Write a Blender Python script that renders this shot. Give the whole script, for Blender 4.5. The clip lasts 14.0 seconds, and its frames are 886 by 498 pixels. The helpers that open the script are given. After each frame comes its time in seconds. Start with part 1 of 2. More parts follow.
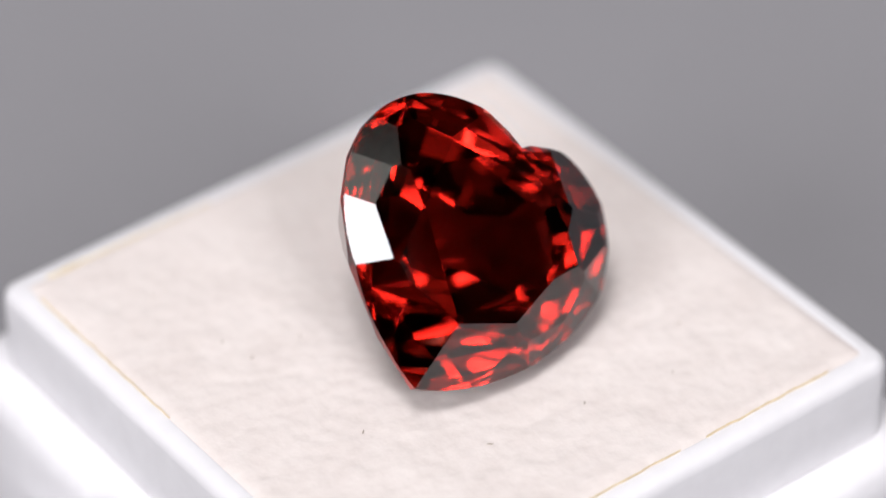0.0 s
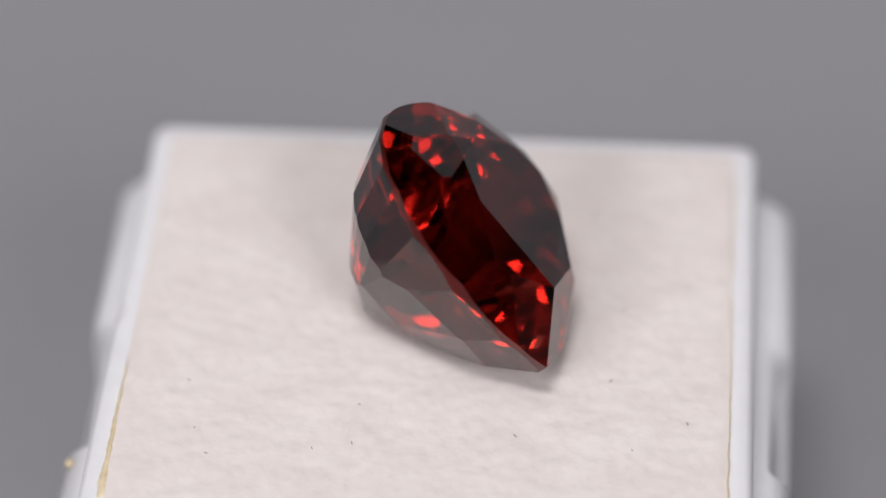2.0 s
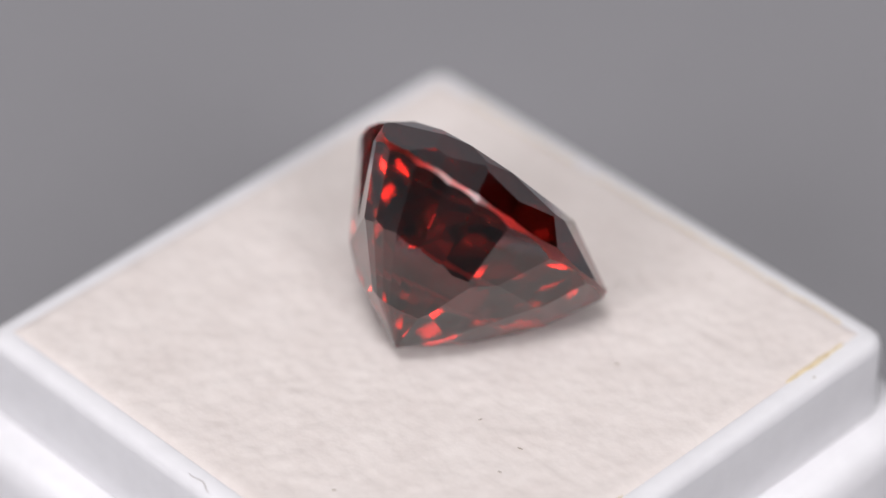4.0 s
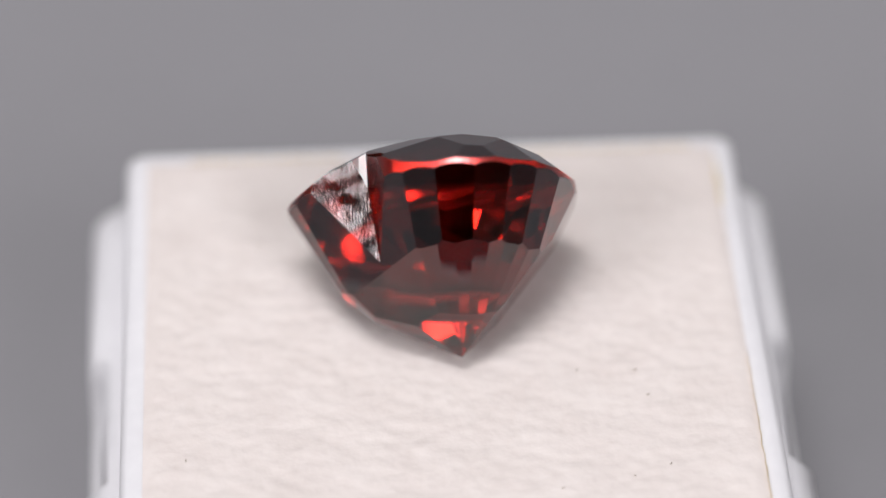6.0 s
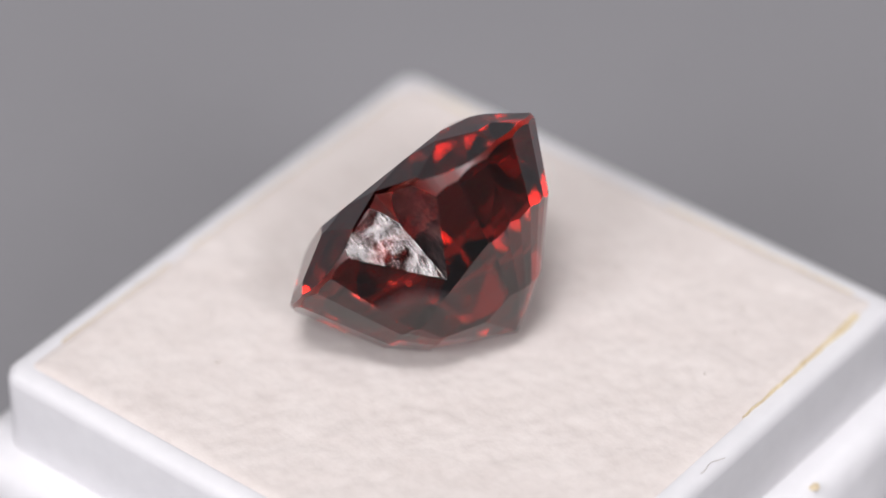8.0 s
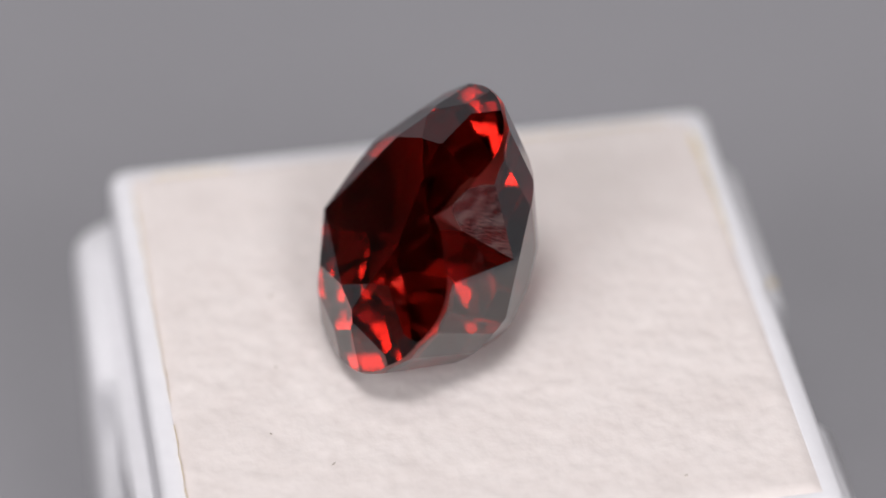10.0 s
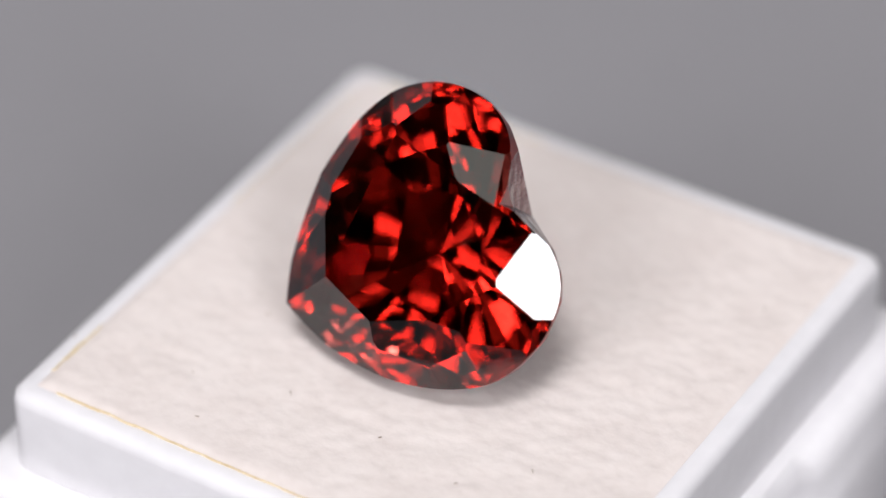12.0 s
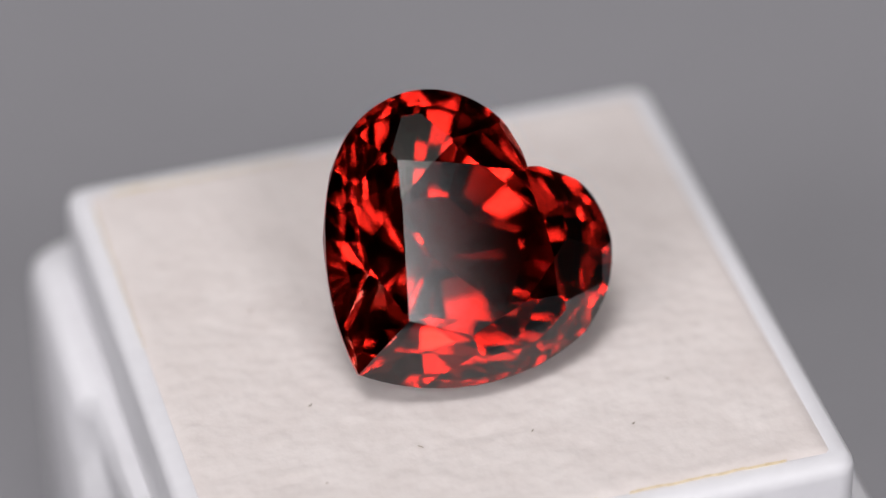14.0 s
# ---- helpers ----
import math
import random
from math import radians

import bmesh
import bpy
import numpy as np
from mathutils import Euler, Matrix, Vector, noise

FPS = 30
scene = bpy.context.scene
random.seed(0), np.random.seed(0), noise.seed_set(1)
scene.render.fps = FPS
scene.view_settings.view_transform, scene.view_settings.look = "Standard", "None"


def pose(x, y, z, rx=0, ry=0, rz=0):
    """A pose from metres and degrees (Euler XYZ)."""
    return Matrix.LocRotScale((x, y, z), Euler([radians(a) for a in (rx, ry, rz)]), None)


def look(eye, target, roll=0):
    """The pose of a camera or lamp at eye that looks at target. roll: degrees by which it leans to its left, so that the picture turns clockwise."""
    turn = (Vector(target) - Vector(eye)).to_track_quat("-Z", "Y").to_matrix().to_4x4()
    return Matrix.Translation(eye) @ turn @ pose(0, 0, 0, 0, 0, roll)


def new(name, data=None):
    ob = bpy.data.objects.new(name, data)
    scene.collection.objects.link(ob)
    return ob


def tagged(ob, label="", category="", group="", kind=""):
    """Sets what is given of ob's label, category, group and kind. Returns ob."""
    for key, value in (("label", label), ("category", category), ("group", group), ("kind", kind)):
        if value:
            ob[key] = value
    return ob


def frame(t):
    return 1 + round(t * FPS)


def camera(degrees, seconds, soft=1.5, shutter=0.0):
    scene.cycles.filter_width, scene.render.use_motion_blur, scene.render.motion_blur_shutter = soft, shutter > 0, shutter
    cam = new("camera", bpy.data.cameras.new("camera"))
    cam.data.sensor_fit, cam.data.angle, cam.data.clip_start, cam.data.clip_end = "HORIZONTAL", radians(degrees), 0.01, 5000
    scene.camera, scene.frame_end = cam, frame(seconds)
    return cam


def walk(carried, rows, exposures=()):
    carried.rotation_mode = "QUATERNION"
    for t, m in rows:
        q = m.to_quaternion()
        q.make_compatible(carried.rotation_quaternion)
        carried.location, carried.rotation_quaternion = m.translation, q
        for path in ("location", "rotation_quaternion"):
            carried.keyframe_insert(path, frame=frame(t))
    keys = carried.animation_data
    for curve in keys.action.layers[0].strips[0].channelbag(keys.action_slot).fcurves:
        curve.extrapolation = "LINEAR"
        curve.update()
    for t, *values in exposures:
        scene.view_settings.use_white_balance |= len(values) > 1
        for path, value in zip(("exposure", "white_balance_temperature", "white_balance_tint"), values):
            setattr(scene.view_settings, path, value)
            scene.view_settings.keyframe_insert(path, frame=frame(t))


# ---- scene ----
CM = 0.01          # the plan below is in centimetres
SPIN = 24.21       # the turntable's speed, degrees a second

cam = camera(13.08, 14.0, soft=1.5)
EYE = pose(0, -13.98 * CM, 11.75 * CM, 51.1, 0, 0.05) @ pose(0, 0, 0, 0, 0, -0.42)
walk(cam, [(0.0, EYE), (14.0, EYE)],
     exposures=[(0.0, 0.16), (1.0, 0.05), (1.5, -0.05), (2.0, -0.11), (2.5, -0.08), (3.0, -0.05), (5.5, -0.1), (6.0, 0.05), (6.5, 0.0),
                (7.0, -0.05), (7.5, -0.02), (8.0, 0.0), (10.5, -0.03), (11.0, 0.0), (11.5, 0.05), (12.0, 0.05), (12.5, -0.1), (12.75, -0.17), (13.0, -0.22), (13.25, -0.12), (13.5, 0.0), (14.0, -0.2)])
cam.data.dof.use_dof = True
cam.data.dof.focus_distance = 17.62 * CM
cam.data.dof.aperture_fstop = 17.5

# ---- light ----
world = bpy.data.worlds.new("room_dim")
scene.world = world
world.use_nodes = True
world.node_tree.nodes["Background"].inputs["Color"].default_value = (0.9, 0.93, 1.0, 1)
world.node_tree.nodes["Background"].inputs["Strength"].default_value = 0.05
scene.view_settings.exposure = 0.0
scene.cycles.max_bounces = 16
scene.cycles.glossy_bounces = 12
scene.cycles.transmission_bounces = 14


def softbox(name, azimuth, elevation, distance, width, height, watts, rim, colour=(0.985, 0.97, 1.0)):
    """A soft panel lamp aimed at the stone; its diffuser fades towards the rim."""
    a, e = radians(azimuth), radians(elevation)
    at = Vector((math.sin(a) * math.cos(e), math.cos(a) * math.cos(e), math.sin(e))) * distance * CM
    data = bpy.data.lights.new(name, "AREA")
    data.shape, data.size, data.size_y = "RECTANGLE", width * CM, height * CM
    data.energy = watts
    data.color = colour
    data.use_nodes = True
    nt = data.node_tree
    em = nt.nodes["Emission"]
    geo = nt.nodes.new("ShaderNodeNewGeometry")
    sep = nt.nodes.new("ShaderNodeSeparateXYZ")
    nt.links.new(geo.outputs["Parametric"], sep.inputs[0])
    last = None
    for axis in ("X", "Y"):
        ping = nt.nodes.new("ShaderNodeMath")
        ping.operation = "PINGPONG"
        ping.inputs[1].default_value = 0.5
        nt.links.new(sep.outputs[axis], ping.inputs[0])
        ramp = nt.nodes.new("ShaderNodeMapRange")
        ramp.interpolation_type = "SMOOTHSTEP"
        ramp.inputs["From Min"].default_value = 0.0
        ramp.inputs["From Max"].default_value = rim
        nt.links.new(ping.outputs[0], ramp.inputs["Value"])
        if last:
            mul = nt.nodes.new("ShaderNodeMath")
            mul.operation = "MULTIPLY"
            nt.links.new(last.outputs[0], mul.inputs[0])
            nt.links.new(ramp.outputs[0], mul.inputs[1])
            nt.links.new(mul.outputs[0], em.inputs["Strength"])
        last = ramp
    lamp = new(name, data)
    lamp.matrix_world = look(at, (0, 0, 0.5 * CM))
    return lamp


softbox("softbox_lamp", -145.3, 35, 70, 36, 25, 3.8, 0.22)
softbox("softbox_lamp", 157.3, 36.5, 70, 22.5, 25, 3.7, 0.25)
softbox("softbox_lamp", -169, 63.5, 70, 22, 15, 4.6, 0.22)
softbox("overhead_diffuser", -170, 74, 78, 62, 52, 1.35, 0.12, (1.0, 0.98, 0.91))


# ---- materials ----
def material(name):
    m = bpy.data.materials.new(name)
    m.use_nodes = True
    return m, m.node_tree, m.node_tree.nodes["Principled BSDF"]


def mottled(nt, bsdf, dark, light, scales, low=0.3, high=0.7, bump=0.0, bump_scale=400.0, depth=0.0002):
    """Two scales of noise in the colour and a fine relief."""
    tex = nt.nodes.new("ShaderNodeTexCoord")
    mix = nt.nodes.new("ShaderNodeMath")
    mix.operation = "ADD"
    for i, (scale, weight) in enumerate(scales):
        n = nt.nodes.new("ShaderNodeTexNoise")
        n.inputs["Scale"].default_value = scale
        n.inputs["Detail"].default_value = 4
        nt.links.new(tex.outputs["Object"], n.inputs["Vector"])
        w = nt.nodes.new("ShaderNodeMath")
        w.operation = "MULTIPLY"
        w.inputs[1].default_value = weight
        nt.links.new(n.outputs["Fac"], w.inputs[0])
        nt.links.new(w.outputs[0], mix.inputs[i])
    ramp = nt.nodes.new("ShaderNodeValToRGB")
    ramp.color_ramp.elements[0].position, ramp.color_ramp.elements[0].color = low, (*dark, 1)
    ramp.color_ramp.elements[1].position, ramp.color_ramp.elements[1].color = high, (*light, 1)
    nt.links.new(mix.outputs[0], ramp.inputs[0])
    nt.links.new(ramp.outputs[0], bsdf.inputs["Base Color"])
    if bump:
        n = nt.nodes.new("ShaderNodeTexNoise")
        n.inputs["Scale"].default_value = bump_scale
        n.inputs["Detail"].default_value = 5
        nt.links.new(tex.outputs["Object"], n.inputs["Vector"])
        b = nt.nodes.new("ShaderNodeBump")
        b.inputs["Strength"].default_value = bump
        b.inputs["Distance"].default_value = depth
        nt.links.new(n.outputs["Fac"], b.inputs["Height"])
        nt.links.new(b.outputs[0], bsdf.inputs["Normal"])
    return tex


PLASTIC, nt, b = material("white_plastic")
mottled(nt, b, (0.68, 0.667, 0.69), (0.75, 0.737, 0.76), ((60, 0.5), (900, 0.5)), bump=0.15, bump_scale=900, depth=0.0001)
b.inputs["Roughness"].default_value = 0.42
b.inputs["Subsurface Weight"].default_value = 0.25
b.inputs["Subsurface Radius"].default_value = (0.001, 0.001, 0.001)

FELT, nt, b = material("cream_felt")
mottled(nt, b, (0.635, 0.568, 0.543), (0.70, 0.638, 0.614), ((330, 0.6), (1700, 0.4)), low=0.35, high=0.65, bump=0.38, bump_scale=900, depth=0.0002)
b.inputs["Roughness"].default_value = 0.95
b.inputs["Sheen Weight"].default_value = 0.15

CARD, nt, b = material("tan_card_edge")
mottled(nt, b, (0.5, 0.38, 0.22), (0.76, 0.66, 0.48), ((500, 0.6), (2500, 0.4)), bump=0.3, bump_scale=2500)
b.inputs["Roughness"].default_value = 0.9

DUST, nt, b = material("dark_dust")
b.inputs["Base Color"].default_value = (0.34, 0.29, 0.25, 1)
b.inputs["Roughness"].default_value = 0.9

GREY, nt, b = material("grey_paper")
mottled(nt, b, (0.25, 0.244, 0.259), (0.275, 0.268, 0.283), ((9, 0.6), (300, 0.4)), bump=0.1, bump_scale=1500)
b.inputs["Roughness"].default_value = 0.9

WALL, nt, b = material("dark_wall_paint")
mottled(nt, b, (0.05, 0.05, 0.055), (0.075, 0.075, 0.08), ((2, 0.6), (40, 0.4)), bump=0.2, bump_scale=60)
b.inputs["Roughness"].default_value = 0.9

GEM, nt, b = material("red_garnet")
b.inputs["Base Color"].default_value = (0.122, 0.0025, 0.0014, 1)
b.inputs["Roughness"].default_value = 0.0
b.inputs["IOR"].default_value = 1.76
b.inputs["Transmission Weight"].default_value = 1.0


# paler than the stone: the girdle's thin lit line is put into the colour
FROST_LIT, nt, b = material("frosted_lit_garnet")
b.inputs["Base Color"].default_value = (0.42, 0.05, 0.04, 1)
b.inputs["Roughness"].default_value = 0.3
b.inputs["IOR"].default_value = 1.76
b.inputs["Transmission Weight"].default_value = 1.0

CLEFT, nt, b = material("scratched_garnet")
b.inputs["Base Color"].default_value = (0.122, 0.0025, 0.0014, 1)
b.inputs["Roughness"].default_value = 0.12
b.inputs["IOR"].default_value = 1.76
b.inputs["Transmission Weight"].default_value = 1.0
tex = nt.nodes.new("ShaderNodeTexCoord")
stretch = nt.nodes.new("ShaderNodeMapping")
stretch.inputs["Scale"].default_value = (1, 1, 0.07)
grain = nt.nodes.new("ShaderNodeTexNoise")
grain.inputs["Scale"].default_value = 12000
grain.inputs["Detail"].default_value = 3
relief = nt.nodes.new("ShaderNodeBump")
relief.inputs["Strength"].default_value = 0.22
relief.inputs["Distance"].default_value = 0.00016
nt.links.new(tex.outputs["Object"], stretch.inputs["Vector"])
nt.links.new(stretch.outputs[0], grain.inputs["Vector"])
wave = nt.nodes.new("ShaderNodeTexNoise")
wave.inputs["Scale"].default_value = 700
wave.inputs["Detail"].default_value = 1
both = nt.nodes.new("ShaderNodeMath")
both.operation = "MULTIPLY_ADD"
both.inputs[1].default_value = 7.0
nt.links.new(tex.outputs["Object"], wave.inputs["Vector"])
nt.links.new(wave.outputs["Fac"], both.inputs[0])
nt.links.new(grain.outputs["Fac"], both.inputs[2])
nt.links.new(both.outputs[0], relief.inputs["Height"])
nt.links.new(relief.outputs[0], b.inputs["Normal"])


# ---- building blocks ----
def part(name, bm, mat, parent=None, label="", smooth=False):
    me = bpy.data.meshes.new(name)
    bm.normal_update()
    bm.to_mesh(me)
    bm.free()
    me.materials.append(mat)
    for p in me.polygons:
        p.use_smooth = smooth
    ob = new(name, me)
    if parent:
        ob.parent = parent
    return tagged(ob, label)


def rounded_square(half, radius, steps=8, notch=0.0, reach=0.46):
    """Corner-rounded square outline, anticlockwise, in centimetres, with a thumb notch in the middle of each side."""
    pts = []
    for k in range(4):
        c, si = math.cos(radians(90 * k)), math.sin(radians(90 * k))
        side = [(half, -reach - 0.03), (half - notch, -reach + 0.03), (half - notch * 0.8, 0), (half - notch, reach - 0.03), (half, reach + 0.03)]
        for i in range(steps + 1):
            a = radians(90 * i / steps)
            side.append((half - radius + radius * math.cos(a), half - radius + radius * math.sin(a)))
        pts += [(x * c - y * si, x * si + y * c) for x, y in side]
    return pts


def lathe_square(rings, steps=8, close_bottom=True, close_top=False):
    """A solid of stacked rounded squares: rings of (half width, corner radius, z, notch) in centimetres."""
    bm = bmesh.new()
    loops = [[bm.verts.new((x * CM, y * CM, z * CM)) for x, y in rounded_square(h, r, steps, *k)] for h, r, z, *k in rings]
    for lo, hi in zip(loops, loops[1:]):
        for i in range(len(lo)):
            j = (i + 1) % len(lo)
            bm.faces.new((lo[i], lo[j], hi[j], hi[i]))
    if close_bottom:
        bm.faces.new(loops[0][::-1])
    if close_top:
        bm.faces.new(loops[-1])
    return bm


def tube(bm, path, radius, sides=6):
    """A thin round thread along a path in centimetres."""
    rings = []
    for i, p in enumerate(path):
        p = Vector(p)
        d = (Vector(path[min(i + 1, len(path) - 1)]) - Vector(path[max(i - 1, 0)])).normalized()
        u = d.cross(Vector((0, 0, 1))).normalized()
        v = u.cross(d)
        rings.append([bm.verts.new((p + (u * math.cos(a) + v * math.sin(a)) * radius) * CM) for a in (2 * math.pi * k / sides for k in range(sides))])
    for lo, hi in zip(rings, rings[1:]):
        for k in range(sides):
            bm.faces.new((lo[k], lo[(k + 1) % sides], hi[(k + 1) % sides], hi[k]))
    bm.faces.new(rings[0][::-1])
    bm.faces.new(rings[-1])


# ---- the setting ----
TABLE_Z = -2.6


def sheet():
    """Grey paper: flat under the turntable, sweeping up far behind."""
    bm = bmesh.new()
    profile = [(-5, 0), (18, 0)]
    for i in range(1, 13):
        a = radians(90 * i / 12)
        profile.append((18 + 8 * math.sin(a), 8 - 8 * math.cos(a)))
    profile.append((26, 26))
    rows = [[bm.verts.new((x * CM, y * CM, (z + TABLE_Z) * CM)) for x in (-24, -8, 8, 24)] for y, z in profile]
    for lo, hi in zip(rows, rows[1:]):
        for i in range(3):
            bm.faces.new((lo[i], lo[i + 1], hi[i + 1], hi[i]))
    ob = part("backdrop", bm, GREY, smooth=True)
    return tagged(ob, "plain grey seamless paper sheet under and behind the box", "backdrop", kind="structure")


def room():
    # floor slab right under the paper: an added, unseen stand-in for a dark tabletop
    for name, size, at in (("floor", (3.2, 3.2, 0.05), (0, 0, (TABLE_Z - 0.1) * CM - 0.025)), ("ceiling", (3.2, 3.2, 0.05), (0, 0, 1.8)),
                           ("wall_north", (3.2, 0.08, 2.6), (0, 1.6, 0.5)), ("wall_south", (3.2, 0.08, 2.6), (0, -1.6, 0.5)),
                           ("wall_east", (0.08, 3.1, 2.6), (1.6, 0, 0.5)), ("wall_west", (0.08, 3.1, 2.6), (-1.6, 0, 0.5))):
        bm = bmesh.new()
        bmesh.ops.create_cube(bm, size=1)
        bmesh.ops.scale(bm, vec=size, verts=bm.verts)
        ob = part(name, bm, WALL)
        ob.location = at
        tagged(ob, "dark matt painted surface of the photo room", name.split("_")[0], kind="structure")


sheet()
room()

# ---- display box ----
BOX = pose(-0.03 * CM, 0.057 * CM, 0, 0, 0, 37.32)


def display_box():
    box = tagged(new("display_box"), "square white plastic gem box with a stepped rim", "box")
    base = [(1.66, 0.16, TABLE_Z), (1.70, 0.2, TABLE_Z + 0.06), (1.72, 0.2, -0.9), (1.72, 0.2, -0.88, 0.08), (1.72, 0.2, -0.62, 0.08),
            (1.71, 0.2, -0.52, 0.08), (1.66, 0.17, -0.46, 0.06), (1.6, 0.15, -0.45), (1.50, 0.14, -0.45)]
    part("base", lathe_square(base, close_top=True), PLASTIC, box, smooth=True)
    rim = [(1.53, 0.14, -0.446), (1.525, 0.12, -0.36), (1.52, 0.1, -0.08), (1.51, 0.09, -0.035), (1.48, 0.08, -0.012), (1.42, 0.09, -0.01),
           (1.39, 0.06, -0.015), (1.385, 0.05, -0.04), (1.38, 0.05, -0.3)]
    part("rim", lathe_square(rim, close_bottom=False), PLASTIC, box, smooth=True)
    # litter on the plastic: a curled hair, a card chip on the ledge and a speck
    bm = bmesh.new()
    tube(bm, [(0.075 - 0.016 * i + 0.01 * math.sin(i * 0.9), 1.478 + (0.0011 * max(0, i - 5) ** 2 if i > 5 else 0.006 * math.sin(i)), -0.006) for i in range(11)], 0.0012)
    part("stray_fibre", bm, DUST, box, "thin curled grey fibre", smooth=True)
    for name, x, y, z, size, mat, label in (("card_chip", -0.586, 1.676, -0.452, (0.03, 0.022, 0.009), CARD, "tan flake of card"),
                                            ("dust_speck", -1.47, -1.03, -0.011, (0.007, 0.006, 0.005), DUST, "tiny dark speck")):
        bm = bmesh.new()
        bmesh.ops.create_icosphere(bm, subdivisions=2, radius=1)
        for v in bm.verts:
            k = 1 + 0.35 * noise.noise(v.co * 1.7)
            v.co = Vector((x + v.co.x * k * size[0], y + v.co.y * k * size[1], z + v.co.z * k * size[2])) * CM
        part(name, bm, mat, box, label)
    return box


def card_strip(bm, start, end, w0, w1, pieces):
    """A frayed run of card edge along the pad's border: an uneven slope that faces outwards, widest at the start."""
    sx, sy = start
    dx, dy = end[0] - sx, end[1] - sy
    length = math.hypot(dx, dy)
    dx, dy = dx / length, dy / length
    n = pieces * 5
    out = 1 if -dy * (sx + end[0]) + dx * (sy + end[1]) > 0 else -1
    rows = []
    for k in range(n + 1):
        f = k / n
        seed = start[0] * 7 + start[1] * 3
        wide = (w0 + (w1 - w0) * f) * (0.75 + 0.55 * noise.noise((f * length * 9, seed, 0)) + 0.35 * noise.noise((f * length * 40, seed, 5)))
        wide = max(wide, 0.002) * min(1, k / 4, (n - k) / 4)
        off = 0.007 * noise.noise((f * length * 12, seed, 9))
        rows.append([])
        for across, high in ((-0.5, -0.004), (-0.3, 0.003), (0, 0.001), (0.3, -0.006), (0.5, -0.016)):
            y = out * (across * wide + off)
            z = high + 0.003 * noise.noise((f * length * 50, across * 4, seed))
            x = f * length
            rows[-1].append(bm.verts.new(((sx + dx * x - dy * y) * CM, (sy + dy * x + dx * y) * CM, z * CM)))
    for lo, hi in zip(rows, rows[1:]):
        for a in range(4):
            bm.faces.new((lo[a], hi[a], hi[a + 1], lo[a + 1]))


def pad():
    """The felt pad in the box: an uneven cream top on a tan card edge."""
    thing = tagged(new("gem_pad"), "cream felt pad with frayed tan edge set in the box", "pad")
    half, n = 1.412, 130
    bm = bmesh.new()
    grid = []
    for j in range(n + 1):
        row = []
        for i in range(n + 1):
            x, y = -half + 2 * half * i / n, -half + 2 * half * j / n
            z = 0.004 + 0.004 * noise.noise((x * 6, y * 6, 0)) + 0.005 * noise.noise((x * 13, y * 17, 3)) + 0.0026 * noise.noise((x * 36, y * 40, 7))
            edge = min(half - abs(x), half - abs(y))
            if edge < 0.06:
                fall = (1 - edge / 0.06) ** 2
                z = z * (1 - fall) - 0.0105 * fall
            row.append(bm.verts.new((x * CM, y * CM, z * CM)))
        grid.append(row)
    for j in range(n):
        for i in range(n):
            bm.faces.new((grid[j][i], grid[j][i + 1], grid[j + 1][i + 1], grid[j + 1][i]))
    part("felt_top", bm, FELT, thing, smooth=True)
    part("card_core", lathe_square([(1.374, 0.04, -0.28), (1.376, 0.04, -0.04)], close_top=True), CARD, thing, "tan fibrous card core")
    rng = random.Random(4)
    for start, end, w0, w1, pieces in (((-1.30, 1.41), (-0.35, 1.41), 0.055, 0.006, 34), ((-1.41, -1.30), (-1.41, -0.90), 0.036, 0.02, 14),
                                       ((-1.41, 1.30), (-1.41, 0.2), 0.010, 0.002, 70), ((-1.30, -1.41), (0.3, -1.41), 0.009, 0.002, 90),
                                       ((1.20, -1.41), (0.45, -1.41), 0.008, 0.003, 26)):
        bm = bmesh.new()
        card_strip(bm, start, end, w0, w1, pieces)
        part("frayed_edge", bm, CARD, thing, "tan frayed card fibres", smooth=True)
    # dust on the felt
    for x, y, long in ((-0.773, -0.432, 0.02), (-0.642, -1.215, 0.018), (-0.602, 0.296, 0.014), (-0.917, 0.486, 0.014), (-0.838, -0.968, 0.009), (-0.98, 0.964, 0.014),
                       (-0.81, 1.037, 0.009), (-0.366, -0.854, 0.022), (0.864, -0.73, 0.022), (0.612, -0.981, 0.012), (1.215, 0.825, 0.014), (0.153, -0.897, 0.014),
                       (-0.48, 1.101, 0.016), (-0.871, 0.308, 0.02)):
        bm = bmesh.new()
        bmesh.ops.create_icosphere(bm, subdivisions=1, radius=0.5)
        turn = Matrix.Rotation(rng.uniform(0, 3), 3, "Z")
        for v in bm.verts:
            v.co = (turn @ Vector((v.co.x * long * 1.6, v.co.y * 0.007, v.co.z * 0.007)) + Vector((x, y, 0.008))) * CM
        part("dust_speck", bm, DUST, thing, "tiny dark dust fibre")
    return thing


box = display_box()
gem_pad = pad()

# ---- the stone ----
FLANKS = {1: ((0, 0), (0.40, 0.133), (0.684, 0.504), (0.7175, 0.826)), -1: ((0, 0), (0.36, 0.147), (0.722, 0.554), (0.7225, 0.866))}
LOBES = {1: (0.283, 0.826, 0.4345, 0.512), -1: (0.285, 0.866, 0.4375, 0.4595)}


def half_heart(side, n_side=22, n_lobe=30):
    """One half of the girdle outline, tip to cleft: a Bezier flank, then an oval lobe."""
    pts = []
    p = FLANKS[side]
    for i in range(n_side):
        t = i / n_side
        u = 1 - t
        w = (u ** 3, 3 * u * u * t, 3 * u * t * t, t ** 3)
        pts.append((sum(a * q[0] for a, q in zip(w, p)), sum(a * q[1] for a, q in zip(w, p))))
    cx, cy, rx, ry = LOBES[side]
    end = math.acos(-cx / rx)
    for i in range(n_lobe + 1):
        a = end * i / n_lobe
        pts.append((cx + rx * math.cos(a), cy + ry * math.sin(a)))
    return pts


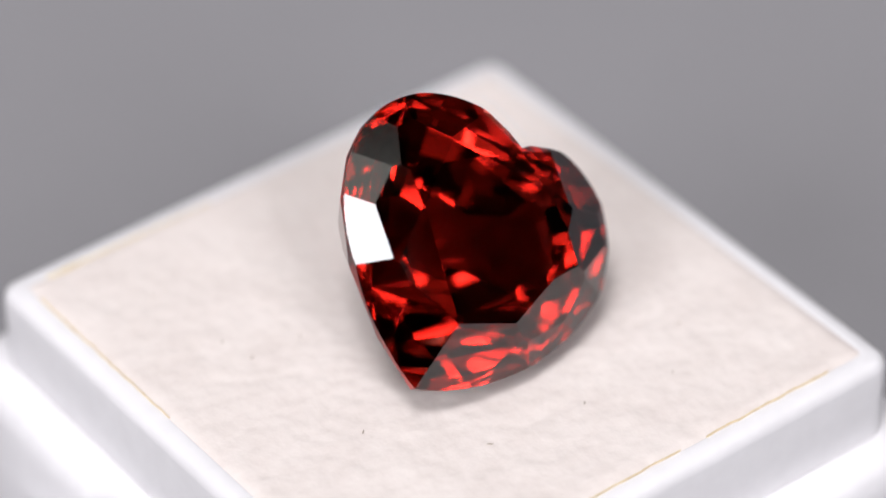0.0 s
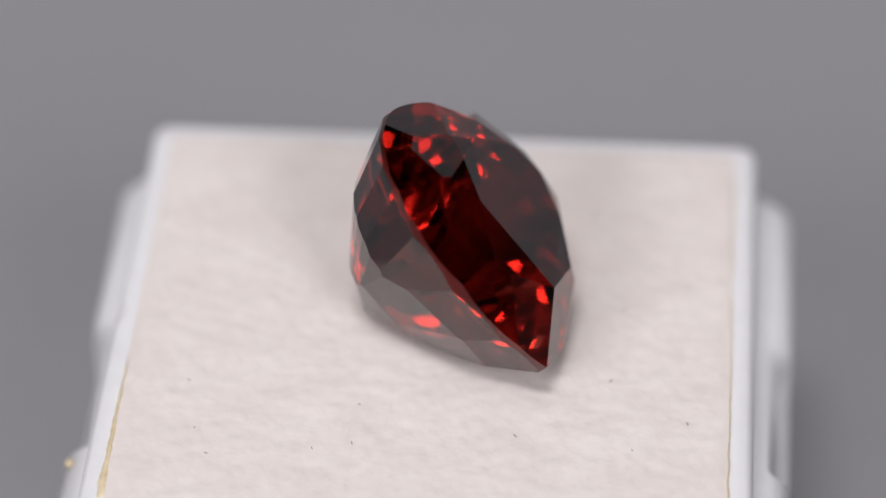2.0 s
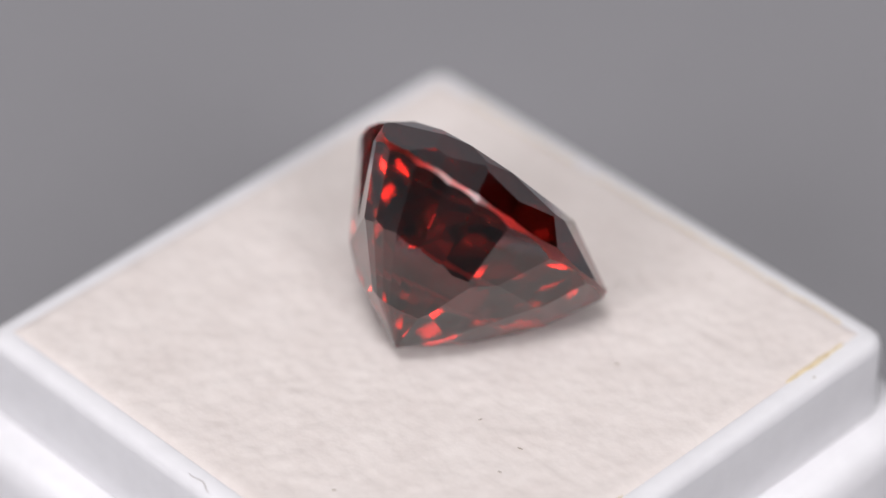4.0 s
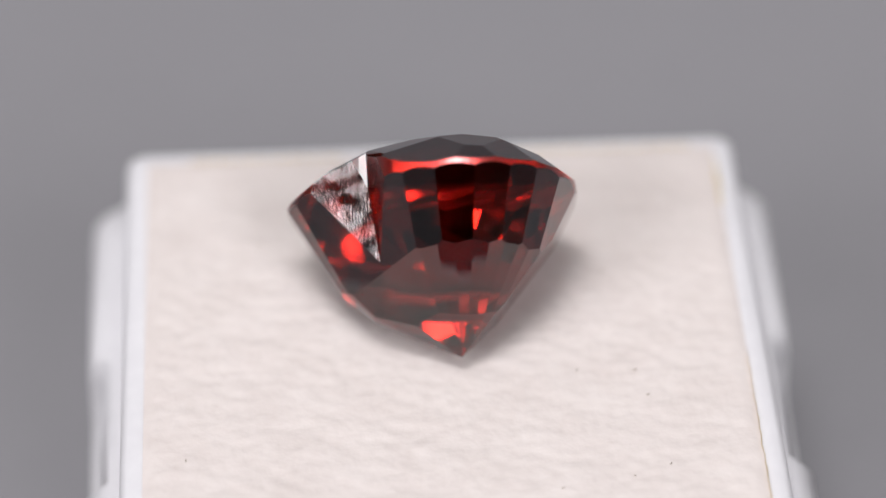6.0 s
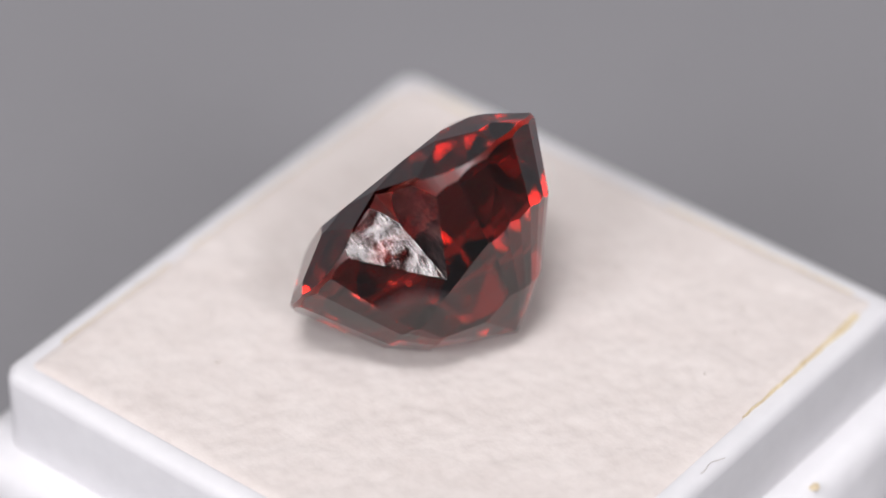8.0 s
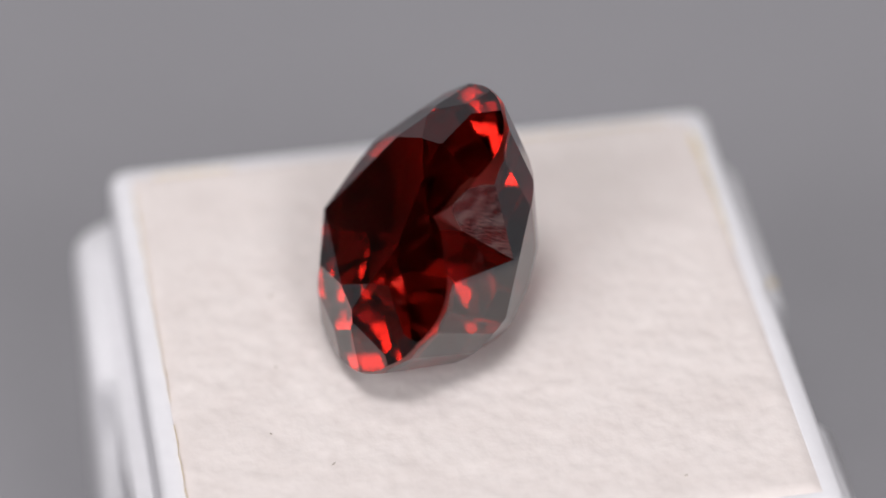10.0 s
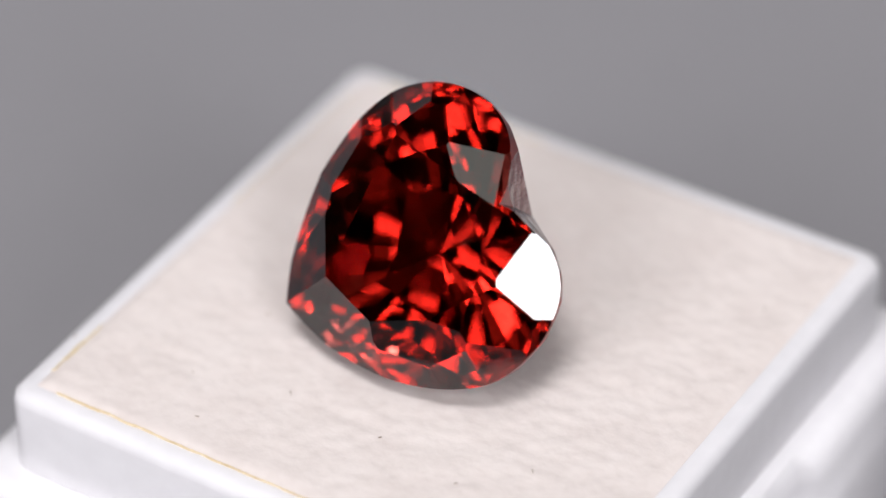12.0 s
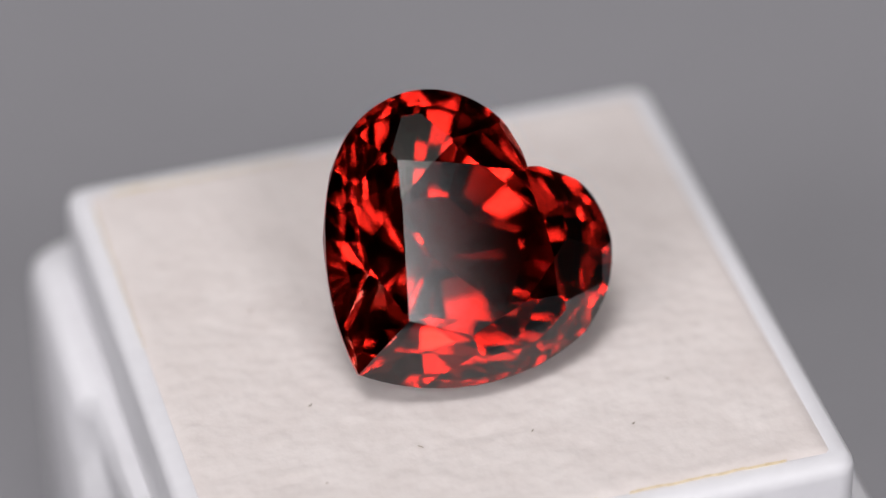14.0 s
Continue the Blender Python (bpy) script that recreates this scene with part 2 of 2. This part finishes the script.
def at_azimuth(pts, azimuth):
    """The outline point whose outward normal points to the azimuth (degrees from +x), and that normal."""
    d = (math.cos(radians(azimuth)), math.sin(radians(azimuth)))
    return max(pts, key=lambda q: q[0] * d[0] + q[1] * d[1]), d


def clip(poly, n, c):
    out = []
    for a, b2 in zip(poly, poly[1:] + poly[:1]):
        da, db = a.dot(n) - c, b2.dot(n) - c
        if da <= 1e-9:
            out.append(a)
        if (da < -1e-9 and db > 1e-9) or (da > 1e-9 and db < -1e-9):
            out.append(a.lerp(b2, da / (da - db)))
    return out


def facets(planes):
    """The convex solid inside the planes (normal, offset, kept): a polygon with its kind for each kept plane."""
    faces = []
    for k, (n, c, keep) in enumerate(planes):
        if not keep or any((n - m).length < 1e-5 and abs(c - d) < 1e-5 for m, d, _ in planes[:k]):
            continue
        u = n.orthogonal().normalized()
        v = n.cross(u)
        poly = [n * c + u * a + v * b2 for a, b2 in ((-5, -5), (5, -5), (5, 5), (-5, 5))]
        for i, (m, d, _) in enumerate(planes):
            if i != k and poly:
                poly = clip(poly, m, d)
        if len(poly) > 2:
            faces.append((poly, keep))
    return faces


TABLE_H, GIRDLE, CULET = 0.207, 0.008, Vector((0, 0.685, -0.745))


def half_stone(side, corners, edges, breaks, bulge):
    """The cutting planes of one half: azimuth, place and tilt at the table's corners and edges, azimuth and tilt of the girdle breaks.
    bulge: how full the pavilion is, on the flank and round the lobe."""
    pts = half_heart(side)
    planes = [(Vector((-1, 0, 0)), 0.0, ""), (Vector((0, 0, 1)), TABLE_H, "table")]
    for (x0, y0), (x1, y1) in zip(pts, pts[1:]):
        n = Vector((y1 - y0, x0 - x1, 0)).normalized()
        planes.append((n, n.dot(Vector((x0, y0, 0))), "girdle"))

    def facet(azimuth, tilt, kind):
        """A plane that leans on the girdle."""
        q, d = at_azimuth(pts, azimuth)
        s, c = math.sin(radians(tilt)), math.cos(radians(tilt))
        down = kind == "pavilion"
        n = Vector((d[0] * s, d[1] * s, -c if down else c))
        point = Vector((q[0], q[1], -GIRDLE if down else GIRDLE))
        planes.append((n, n.dot(point), kind))

    def reach(azimuth, x, y):
        q, d = at_azimuth(pts, azimuth)
        return (q[0] - x) * d[0] + (q[1] - y) * d[1]

    # crown: mains through the table's corners, stars along its edges, breaks at the girdle
    for az, x, y, tilt in corners:
        a, k = radians(az), radians(tilt)
        n = Vector((math.cos(a) * math.sin(k), math.sin(a) * math.sin(k), math.cos(k)))
        planes.append((n, n.dot(Vector((x, y, TABLE_H))), "crown"))
    for az, x, y, rise in edges:
        out = reach(az, x, y)
        d = Vector((math.cos(radians(az)), math.sin(radians(az)), 0))
        n = (planes[1][0] + d * math.tan(math.atan2(TABLE_H - GIRDLE, out) * rise)).normalized()
        planes.append((n, n.dot(Vector((x, y, TABLE_H))), "crown"))
    for az, tilt in breaks:
        facet(az, tilt, "crown")
    # at the cleft: a star facet on the table's edge, and a facet across both lobes into which the cleft is cut
    # and beside them the flat main facets of the lobes
    for az, tilt, x, y, z in ((90, 14, 0, 1.08, TABLE_H), (90, 36, 0, 1.195, 0.178), (71.9, 26, 0.16, 1.08, TABLE_H) if side == 1 else (73, 24.7, 0.16, 1.08, TABLE_H)):
        a, k = radians(az), radians(tilt)
        n = Vector((math.cos(a) * math.sin(k), math.sin(a) * math.sin(k), math.cos(k)))
        planes.append((n, n.dot(Vector((x, y, z))), "crown" if x == 0 else "lobe"))

    # pavilion: a steep upper tier, a middle tier and facets that meet at the culet
    def base_tilt(azimuth):
        return math.degrees(math.atan2(-CULET.z - GIRDLE, reach(azimuth, CULET.x, CULET.y)))

    for az in (-60, -48, -32, -14, 4, 24, 46, 70, 90):
        steep, proud, flat = bulge[(az > -45) + (az > -25)]
        facet(az, base_tilt(az) + steep, "pavilion")
    # the straight walls of the cleft meet in a groove
    a, k = radians(115), radians(82)
    n = Vector((math.cos(a) * math.sin(k), math.sin(a) * math.sin(k), -math.cos(k)))
    planes.append((n, n.dot(Vector((0, 1.2146, 0))), "cleft"))
    for tier, azimuths in ((1, (-57, -49, -40, -30, -19, -7, 5, 17, 29, 41, 54, 68, 84)), (2, (-60, -47, -34, -21, -6, 10, 27, 44, 60, 76))):
        for az in azimuths:
            steep, proud, flat = bulge[(az > -45) + (az > -25)]
            tilt = base_tilt(az) - (1 if tier == 1 else flat)
            d = Vector((math.cos(radians(az)), math.sin(radians(az)), 0))
            n = (d * math.sin(radians(tilt)) + Vector((0, 0, -math.cos(radians(tilt))))).normalized()
            planes.append((n, n.dot(CULET) + (proud if tier == 1 else 0.0), "pavilion"))
    return planes


def heart_stone():
    halves = ((1, half_stone(1, ((-62, 0, 0.312, 34.5), (-22, 0.369, 0.718, 28), (30, 0.35, 0.96, 29)),
                             ((-42, 0, 0.312, 0.11), (3, 0.369, 0.718, 0.47), (54, 0.35, 0.96, 0.61)),
                             ((-50, 42), (-29, 41), (-15, 38), (10, 37), (34, 40), (60.5, 34.5)),
                             ((11, 0.06, 11), (18, 0.178, 19), (16.5, 0.125, 17.7)))),
              (-1, half_stone(-1, ((-62, 0, 0.312, 34.5), (-22, 0.37, 0.716, 28), (29, 0.362, 0.95, 26)),
                              ((-42, 0, 0.312, 0.5), (1, 0.37, 0.716, 0.5), (55, 0.362, 0.95, 0.45)),
                              ((-50, 42), (-29, 41), (-15, 38), (10, 37), (34, 40), (57, 36.5)),
                              ((10, 0.035, 9), (15, 0.085, 16.5), (15, 0.085, 16.5)))))
    # every facet runs on across the middle, but for the cleft and the girdle
    halves = [(side, own + [(Vector((-n.x, n.y, n.z)), c, kind) for n, c, kind in other if kind in ("crown", "pavilion")])
              for (side, own), (_, other) in zip(halves, halves[::-1])]
    stone = tagged(new("heart_gemstone"), "deep red faceted heart-cut gemstone resting on the cream pad", "gemstone")
    meshes = {k: bmesh.new() for k in ("table", "crown", "girdle", "pavilion", "cleft")}
    for side, planes in halves:
        for poly, kind in facets(planes):
            bm = meshes["crown" if kind == "lobe" else kind]
            ring = [bm.verts.new((p.x * side * CM, p.y * CM, p.z * CM)) for p in (poly if side == 1 else poly[::-1])]
            bm.faces.new(ring)
    for kind, bm in meshes.items():
        bmesh.ops.remove_doubles(bm, verts=bm.verts, dist=2e-6)
        part({"table": "table_facet", "cleft": "cleft_wall"}.get(kind, kind), bm, {"cleft": CLEFT, "girdle": FROST_LIT}.get(kind, GEM), stone,
             "scratched glossy facets of the cleft" if kind == "cleft" else "")
    return stone


ex = Vector((0.7991, 0.0289, -0.6005))
ey = Vector((0.3513, 0.7881, 0.5054))
ez = ex.cross(ey).normalized()
ex = ey.cross(ez).normalized()
ey = ez.cross(ex).normalized()
STONE = Matrix.Translation(Vector((-0.152, -0.7297, 0.243)) * CM) @ Matrix((ex, ey, ez)).transposed().to_4x4()
stone = heart_stone()


# ---- movement ----
def motions():
    for thing, rest in ((box, BOX), (gem_pad, BOX), (stone, STONE)):
        walk(thing, [(t * 0.25, Matrix.Rotation(radians(SPIN * t * 0.25), 4, "Z") @ rest) for t in range(57)])


motions()
